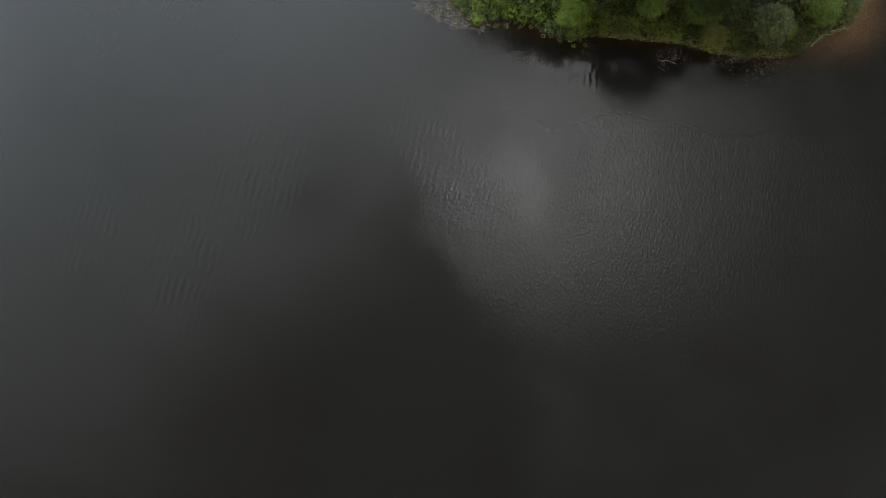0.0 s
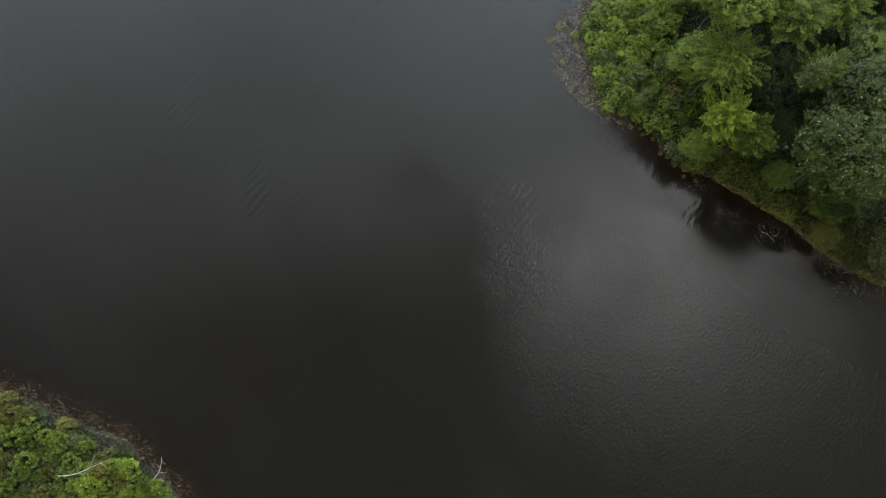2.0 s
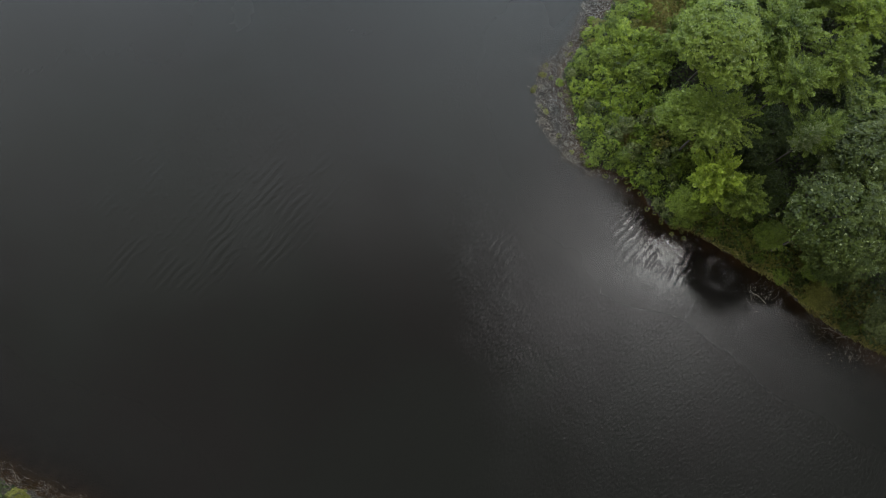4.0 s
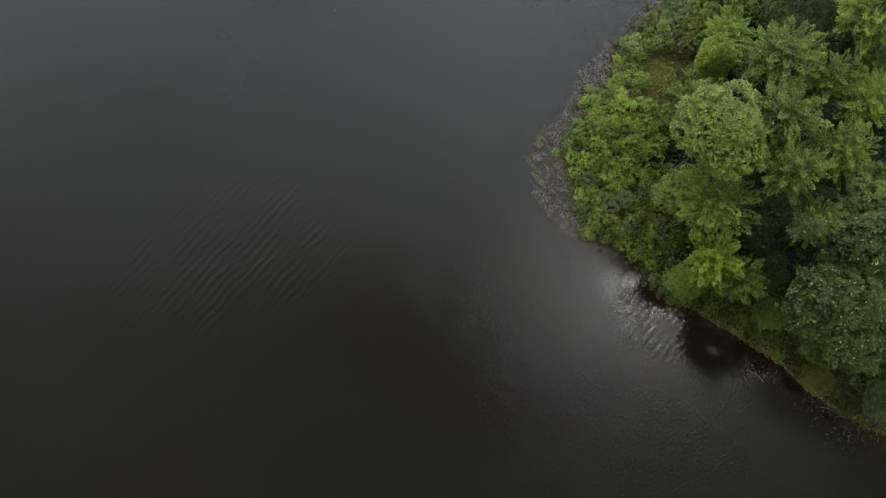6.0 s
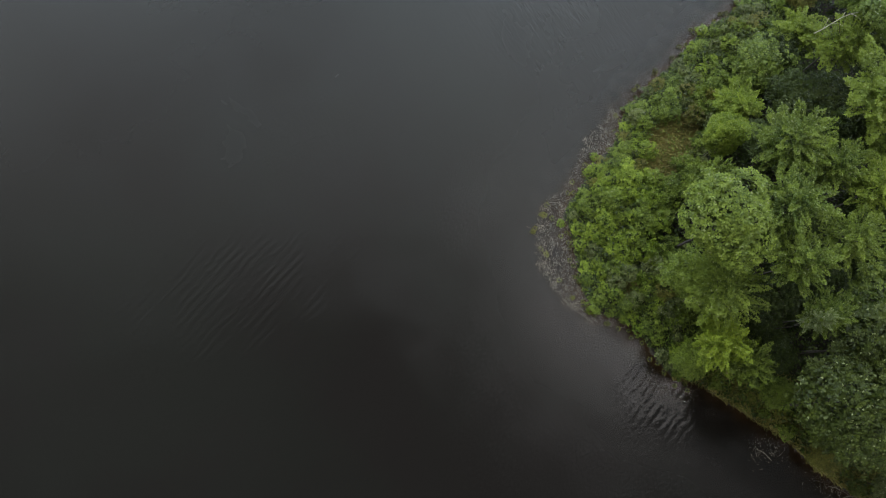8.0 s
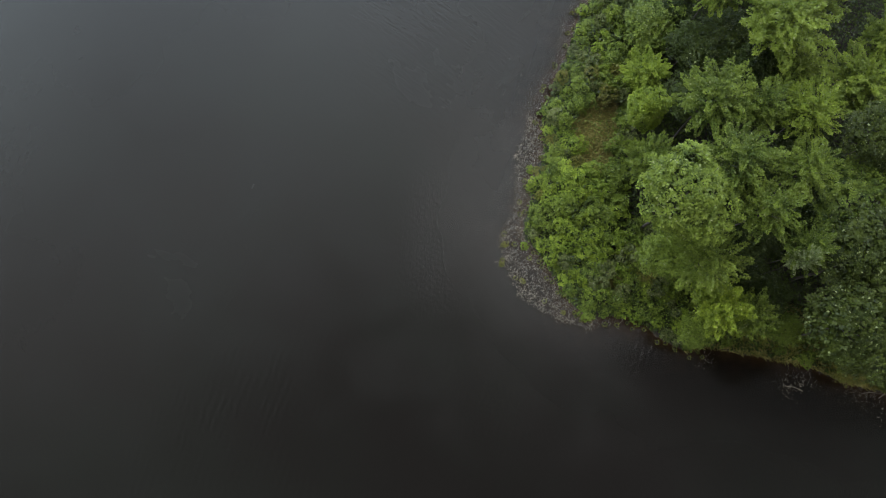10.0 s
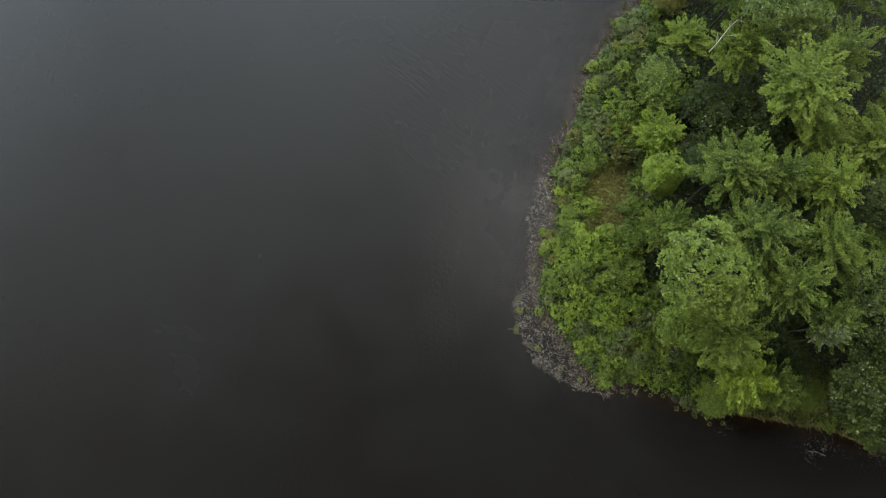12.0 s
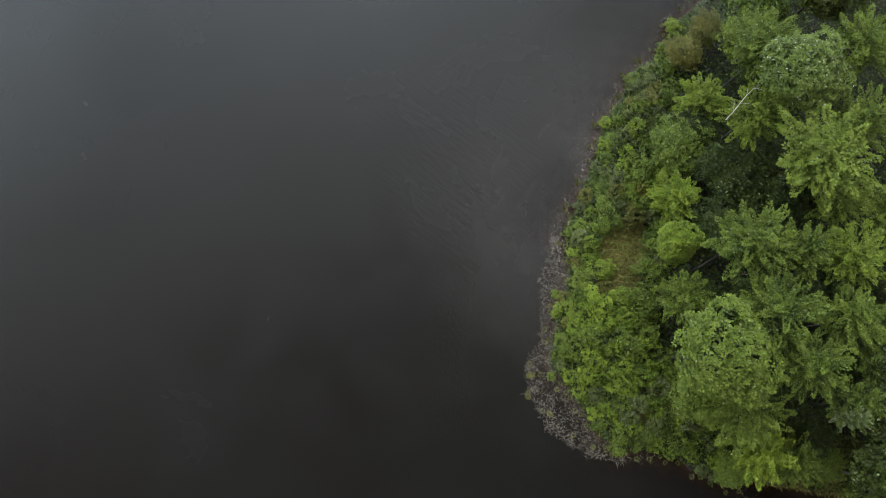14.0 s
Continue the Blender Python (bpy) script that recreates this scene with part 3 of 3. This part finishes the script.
# deeper into the wood
rng = np.random.default_rng(31)
for x, y in ((26.0, 16.5), (24.6, 13.4), (22.8, 10.6), (25.2, 9.2), (27.6, 12.2), (28.6, 18.0), (30.2, 21.6), (28.0, 28.4), (31.4, 26.0),
             (31.5, 14.6), (30.4, 8.6), (33.4, 17.8), (34.4, 23.0), (24.4, 5.6), (27.6, 4.6), (30.4, 3.4), (33.6, 30.0), (36.6, 20.0), (22.8, 7.4)):
    tree(str(rng.choice(["round", "star", "tuft"])), str(rng.choice(["mid", "dark", "yellow"])), x, y, rng.uniform(7.5, 10.2), rng.uniform(1.7, 2.5))


# ---- shrubs along the shores ----
def build_shrub(shade, seed, kind, name):
    rng = np.random.default_rng(seed)
    root = new(name)
    bars = []
    for n in range(5):
        a = 2 * math.pi * n / 5 + seed
        bars.append(tube([(0.04 * math.cos(a), 0.04 * math.sin(a), -0.1), (0.2 * math.cos(a), 0.2 * math.sin(a), 0.4),
                          (0.42 * math.cos(a + 0.3), 0.42 * math.sin(a + 0.3), 0.72)], [0.022, 0.015, 0.006], 5))
    sheet("stem", *joined(bars), BARK, root, True)
    d = dome(rng, 70 if kind else 90, -0.25)
    k = lobes(rng, d, 9, 0.28) * rng.uniform(0.7, 1.05, len(d))
    spots = d * k[:, None] * (0.72, 0.72, 0.55) + (0, 0, 0.45)
    corners, young = tuft_leaves(rng, spots, d + (0, 0, 0.7), 0.13, 0.14, 12, 0.125 if kind else 0.100)
    quads("foliage", corners, LEAF[shade], root, young)
    return tagged(root, f"low {SHADE[shade]} leafy {name} on the lake shore", name, "shrubs along the shore")


def shrub(shade, x, y, size, height, name="shrub"):
    uses = shrub_cache.setdefault(("uses", name, shade), [0])
    key = (name, shade, uses[0] % 3)
    uses[0] += 1
    base = max(ground_at(x, y), 0.0) - 0.03
    m = pose(x, y, base, rz=97.3 * uses[0] % 360) @ Matrix.Diagonal((size, size, height, 1))
    if key not in shrub_cache:
        ob = build_shrub(shade, 500 + 13 * len(shrub_cache), key[2], name)
        shrub_cache[key] = (ob, m.to_scale())
        ob.matrix_basis = m
        return ob
    first, was = shrub_cache[key]
    return copy_thing(first, m @ Matrix.Diagonal((1 / was.x, 1 / was.y, 1 / was.z, 1)))


def scatter(rng, lo, hi, gap, accept, tries=9000):
    """Random places at least gap apart inside a rectangle."""
    got = np.zeros((0, 2))
    cand = rng.uniform(lo, hi, (tries, 2))
    cand = cand[accept(cand)]
    for p in cand:
        if not len(got) or np.hypot(*(got - p).T).min() > gap:
            got = np.vstack([got, p])
    return got


rng = np.random.default_rng(5)
CLEARING = (14.4, 20.2, 1.25, 2.5)
HOLLOW = (11.6, 12.1, 0.75)


def in_clearing(p):
    x, y = p[:, 0] - CLEARING[0], p[:, 1] - CLEARING[1]
    x, y = 0.87 * x - 0.5 * y, 0.5 * x + 0.87 * y
    small = np.hypot(p[:, 0] - HOLLOW[0], p[:, 1] - HOLLOW[1]) / HOLLOW[2]
    return ((x / CLEARING[2]) ** 2 + (y / CLEARING[3]) ** 2 < 1 + 0.55 * waver(p, 0.7)) | (small < 1 + 0.3 * waver(p, 0.5))


def south_bank(p):
    """The low grassy strip between the wood and the water."""
    return (p[:, 1] < 8.0) & (shore_distance(p, HEADLAND) < 2.4) & (p[:, 0] > 14.5)


def west_lawn(p):
    d = shore_distance(p, HEADLAND)
    return (d > 0.30 + 0.35 * waver(p, 0.55)) & (p[:, 0] < 14.5 + 0.55 * np.abs(p[:, 1] - 15)) & (d < 5.0) & ~in_clearing(p) & ~south_bank(p) & (p[:, 0] < 25)


for x, y in scatter(rng, (7, 1), (26, 34), 0.545, west_lawn):
    d = float(shore_distance(np.array([[x, y]]), HEADLAND)[0])
    apex = math.exp(-((x - 10.5) ** 2 + (y - 15.5) ** 2) / 16)
    drift = float(waver(np.array([[x + 40, y]]), 2.6)[0])
    north = min(max((y - 20) / 8, 0), 1)
    odds = np.array([0.16 + 0.55 * apex + 0.15 * max(drift, 0), 0.40 - 0.1 * apex, 0.14 + 0.1 * max(drift, 0), 0.06 + 0.16 * north,
                     0.05 * (1 - apex), 0.22 * (1 - 0.5 * apex) + 0.3 * max(-drift, 0)])
    shade = rng.choice(["bright", "mid", "yellow", "olive", "dark", "grey"], p=odds / odds.sum())
    size = rng.uniform(0.38, 0.62) + 0.30 * rng.random() * min(d, 1.5)
    shrub(str(shade), x, y, size, rng.uniform(0.30, 0.62) + 0.24 * min(d, 3.2))
for x, y in scatter(rng, (14, -1), (33, 8), 0.9, lambda p: south_bank(p) & (shore_distance(p, HEADLAND) > 0.15), 1500):
    d = float(shore_distance(np.array([[x, y]]), HEADLAND)[0])
    shade = rng.choice(["olive", "mid", "grey", "yellow", "dark"], p=[0.34, 0.26, 0.22, 0.06, 0.12])
    shrub(str(shade), x, y, rng.uniform(0.35, 0.75), rng.uniform(0.25, 0.5) + 0.15 * d, "bush")
# yellow-green clumps standing out in the shallows and at the edge
for x, y, size in ((6.5, 15.4, 0.26), (8.1, 15.9, 0.42), (7.1, 16.4, 0.34), (9.6, 10.9, 0.42), (9.3, 14.0, 0.45), (11.4, 10.4, 0.45), (9.8, 18.9, 0.5),
                   (7.2, 14.1, 0.28), (8.9, 16.8, 0.5), (12.6, 22.4, 0.5), (12.9, 20.9, 0.5), (15.6, 24.8, 0.55), (8.6, 11.6, 0.24), (10.2, 19.9, 0.45)):
    tagged(shrub("olive" if size < 0.4 else "yellow", x, y, 0.85 * size, 0.55 * size, "bush"), "small yellow-green clump standing in the shallows")


def near_bank(p):
    return (shore_distance(p, NEAR_BANK) > 0.55 + 0.3 * waver(p, 0.8)) & (shore_distance(p, NEAR_BANK) < 8)


for x, y in scatter(rng, (-27, -14), (-13, -3), 0.62, near_bank, 4000):
    shade = rng.choice(["bright", "yellow", "mid", "olive", "grey"], p=[0.08, 0.52, 0.08, 0.22, 0.10])
    size = rng.uniform(0.45, 0.85)
    tagged(shrub(str(shade), x, y, size, rng.uniform(0.5, 1.5), "bush"), group="bushes on the near bank")


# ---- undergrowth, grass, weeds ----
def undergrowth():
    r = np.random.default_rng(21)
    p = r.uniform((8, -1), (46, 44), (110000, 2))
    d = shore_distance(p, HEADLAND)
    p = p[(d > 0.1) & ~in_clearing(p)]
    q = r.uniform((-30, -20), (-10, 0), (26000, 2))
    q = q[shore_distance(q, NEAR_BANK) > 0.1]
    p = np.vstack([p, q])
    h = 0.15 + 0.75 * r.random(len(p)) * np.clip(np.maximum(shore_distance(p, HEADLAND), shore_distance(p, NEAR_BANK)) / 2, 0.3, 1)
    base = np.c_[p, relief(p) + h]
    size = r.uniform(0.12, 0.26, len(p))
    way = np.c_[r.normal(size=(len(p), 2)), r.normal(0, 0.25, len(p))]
    # the dark leaf colour paints in the shade under the canopy
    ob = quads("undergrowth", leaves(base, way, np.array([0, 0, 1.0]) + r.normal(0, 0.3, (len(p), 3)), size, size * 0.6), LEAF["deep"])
    tagged(ob, "dense green undergrowth under the trees, with shade put into its dark colour", "undergrowth", kind="stuff")


def blades(p, low, high, lean, r, width):
    n = len(p)
    base = np.c_[p, relief(p)]
    base[:, 2] = np.maximum(base[:, 2], -0.02)
    h = r.uniform(low, high, n)
    az = r.random(n) * 2 * np.pi
    tip = base + np.c_[np.cos(az) * lean * h, np.sin(az) * lean * h, h]
    side = np.c_[-np.sin(az), np.cos(az), 0 * az] * width
    mid = base * 0.45 + tip * 0.55 + np.c_[0 * az, 0 * az, 0.12 * h]
    return np.stack([base - side, base + side, mid + side * 0.8, tip], 1)


def grass():
    r = np.random.default_rng(22)
    a = r.uniform((11.5, 17.0), (17.4, 23.6), (30000, 2))
    a = a[in_clearing(a)]
    b = r.uniform((14, -1.5), (33, 9), (90000, 2))
    d = shore_distance(b, HEADLAND)
    b = b[(d > -0.05) & (d < 3.0)]
    c = r.uniform((10.6, 11.1), (12.6, 13.1), (4200, 2))
    p = np.vstack([a, b, c[in_clearing(c)]])
    ob = quads("grass", blades(p, 0.08, 0.26, 1.1, r, 0.020), GRASS)
    tagged(ob, "short olive and brown grass in a clearing and along the bank", "grass", kind="stuff")


def waterweed():
    r = np.random.default_rng(23)
    p = r.uniform((6, 10), (12.5, 23.5), (60000, 2))
    d = shore_distance(p, APRON) + 0.22 * waver(p, 0.5) + 0.12 * waver(p, 0.21)
    p = p[(d > -0.1) & (r.random(len(p)) < np.clip(1.0 - 0.55 * d, 0.15, 1.0) * (0.55 + 0.45 * waver(p, 0.37)))]
    q = r.uniform((10, 19), (28, 34), (15000, 2))
    d = shore_distance(q, HEADLAND) + 0.22 * waver(q, 0.45)
    q = q[(d < 0.25) & (d > -0.60)]
    t = np.vstack([r.normal((22.7, 1.5), (0.8, 0.5), (520, 2)), r.normal((19.2, 3.3), (0.7, 0.5), (220, 2)), r.normal((24.3, 0.0), (0.9, 0.4), (260, 2)),
                   r.normal((15.0, 6.2), (0.4, 0.3), (60, 2)), r.normal((10.9, 10.2), (0.5, 0.25), (120, 2))])
    t = t[shore_distance(t, HEADLAND) < 0.05]
    p = np.vstack([p, q, t])
    n = len(p)
    az, ln = r.random(n) * 2 * np.pi, 0.05 + 0.30 * r.random(n) ** 2
    base = np.c_[p, r.uniform(0.0, 0.05, n)]
    way = np.c_[np.cos(az), np.sin(az), r.uniform(-0.05, 0.6, n)]
    ob = quads("waterweed", leaves(base, way, np.array([0, 0, 1.0]) + r.normal(0, 0.5, (n, 3)), ln, r.uniform(0.010, 0.026, n)), TWIG)
    tagged(ob, "brown drowned twigs and dead weed in the shallows", "water weed", kind="stuff")


def reeds():
    r = np.random.default_rng(24)
    p = r.uniform((-30, -16), (-11, 1), (110000, 2))
    d = shore_distance(p, NEAR_BANK) + 0.25 * waver(p, 0.6)
    p = p[(d < 0.95) & (d > -1.0) & (r.random(len(p)) < np.clip(1.0 + 1.1 * d, 0.06, 1) * (0.6 + 0.4 * waver(p, 0.45)))]
    ob = quads("reeds", blades(p, 0.10, 0.34, 0.75, r, 0.0055), REED)
    tagged(ob, "pale dry reeds standing in brown shallows", "reeds", kind="stuff")




def ground_cover():
    r = np.random.default_rng(25)
    p = r.uniform((8, 5), (26, 33), (90000, 2))
    d = shore_distance(p, HEADLAND)
    p = p[(d > 0.05) & (d < 4.5) & (p[:, 0] < 15.5 + 0.55 * np.abs(p[:, 1] - 15)) & (~in_clearing(p) | (r.random(len(p)) < 0.22))]
    h = r.uniform(0.08, 0.5, len(p)) * np.clip(shore_distance(p, HEADLAND) * 1.5, 0.25, 1.0)
    base = np.c_[p, relief(p) + h]
    size = r.uniform(0.07, 0.15, len(p))
    way = np.c_[r.normal(size=(len(p), 2)), r.normal(0, 0.3, len(p))]
    ob = quads("ground_cover", leaves(base, way, np.array([0, 0, 1.0]) + r.normal(0, 0.4, (len(p), 3)), size, size * 0.65), LEAF["mid"])
    tagged(ob, "low green leafy ground cover between the shrubs", "ground cover", kind="stuff")


def bank_cover():
    r = np.random.default_rng(26)
    p = r.uniform((14, -1.5), (33, 9), (70000, 2))
    d = shore_distance(p, HEADLAND)
    p = p[(d > 0.0) & (d < 3.2) & (waver(p, 0.8) > -0.45)]
    h = r.uniform(0.05, 0.42, len(p)) * np.clip(shore_distance(p, HEADLAND) * 1.2, 0.3, 1.0)
    size = r.uniform(0.06, 0.14, len(p))
    way = np.c_[r.normal(size=(len(p), 2)), r.normal(0, 0.35, len(p))]
    ob = quads("bank_herbs", leaves(np.c_[p, relief(p) + h], way, np.array([0, 0, 1.0]) + r.normal(0, 0.4, (len(p), 3)), size, size * 0.45), LEAF["olive"])
    tagged(ob, "low olive herbs and sedge along the grassy bank", "herbs", kind="stuff")


undergrowth(), ground_cover(), bank_cover(), grass(), waterweed(), reeds()


def tussock(x, y, size):
    root = new("tussock")
    r = np.random.default_rng(int(x * 100 + y * 10) % 9999)
    bm = bmesh.new()
    bmesh.ops.create_icosphere(bm, subdivisions=2, radius=1.0)
    for v in bm.verts:
        v.co *= 0.8 + 0.5 * noise.noise(v.co * 1.7 + Vector((x, y, 0)))
        v.co = Vector((v.co.x * size, v.co.y * size, v.co.z * size * 0.4))
    me = bpy.data.meshes.new("mound")
    bm.to_mesh(me)
    bm.free()
    me.materials.append(PEAT)
    mound = new("mound", me)
    mound.parent = root
    n = 46
    az = r.random(n) * 2 * np.pi
    base = np.c_[np.cos(az) * size * 0.5, np.sin(az) * size * 0.5, np.full(n, size * 0.3)]
    way = np.c_[np.cos(az), np.sin(az), r.uniform(0.1, 1.2, n)]
    tuft = quads("grass_tuft", leaves(base, way, np.array([0, 0, 1.0]) + r.normal(0, 0.3, (n, 3)), r.uniform(0.05, 0.15, n), np.full(n, 0.03)), LEAF["olive"], root)
    root.matrix_basis = pose(x, y, 0.0)
    return tagged(root, "dark peaty tussock with sparse grass in shallow water", "tussock", "tussocks along the shore")


rng = np.random.default_rng(8)
edge = HEADLAND[14:33]
for (ax, ay), (bx, by) in zip(edge[:-1], edge[1:]):
    for _ in range(4):
        u = rng.random()
        out = Vector((ay - by, bx - ax)).normalized() * rng.uniform(0.0, 0.5)
        tussock(ax + (bx - ax) * u + out.x, ay + (by - ay) * u + out.y, rng.uniform(0.07, 0.16))
for x, y in ((6.6, 15.6), (7.3, 17.0), (6.9, 14.4), (7.6, 16.2), (7.9, 12.6), (8.6, 17.7)):
    tussock(x, y, 0.14)


def branch(name, x, y, z, angle, length, tilt, mat, label, category, seed, thick=1.0):
    rnd = random.Random(seed)
    root = new(name)
    points = [(length * u, 0.09 * length * math.sin(3.4 * u + seed), 0.05 * length * math.sin(2.6 * u)) for u in (0, 0.2, 0.4, 0.6, 0.8, 1)]
    sheet("stem", *tube(points, [thick * k for k in (0.045, 0.04, 0.034, 0.028, 0.02, 0.008)], 6), mat, root, True)
    for n in range(4):
        p, s = points[1 + n], (-1) ** n
        ln = length * rnd.uniform(0.14, 0.3)
        a = s * rnd.uniform(0.5, 1.0)
        tip = (p[0] + ln * math.cos(a), p[1] + ln * math.sin(a), p[2] + ln * rnd.uniform(0, 0.4))
        half = tuple((i + j) / 2 + 0.03 for i, j in zip(p, tip))
        sheet("side_twig", *tube([p, half, tip], [thick * k for k in (0.02, 0.014, 0.005)], 5), mat, root, True)
    root.matrix_basis = pose(x, y, z, 0, -tilt, angle)
    return tagged(root, label, category)


branch("dead_branch", -16.0, -9.9, 0.75, 58, 1.9, 35, DEADWOOD, "bleached bare branch leaning out of the bank shrubs", "branch", 3, 0.75)
branch("dead_branch", -20.6, -9.3, 1.6, 8, 2.9, 4, DEADWOOD, "bleached fallen branch lying across the shrubs", "branch", 4, 0.75)
branch("dead_branch", 19.6, 24.1, 7.6, 12, 2.3, 16, DEADWOOD, "pale bare branch sticking out of a tree crown", "branch", 5, 0.6)
branch("driftwood_log", 27.4, -0.35, 0.06, -3, 2.6, 0, DEADWOOD, "pale driftwood log lying along the waterline", "log", 6)
branch("sunken_branch", 22.2, 1.2, 0.02, -20, 1.5, 4, TWIG, "brown twiggy branch half sunk in the shallows", "branch", 7, 0.4)
branch("sunken_branch", 23.0, 0.6, 0.02, 20, 1.3, 6, TWIG, "brown twiggy branch half sunk in the shallows", "branch", 8, 0.4)
branch("sunken_branch", 19.2, 2.7, 0.02, 150, 1.2, 5, TWIG, "brown twiggy branch half sunk in the shallows", "branch", 9, 0.4)
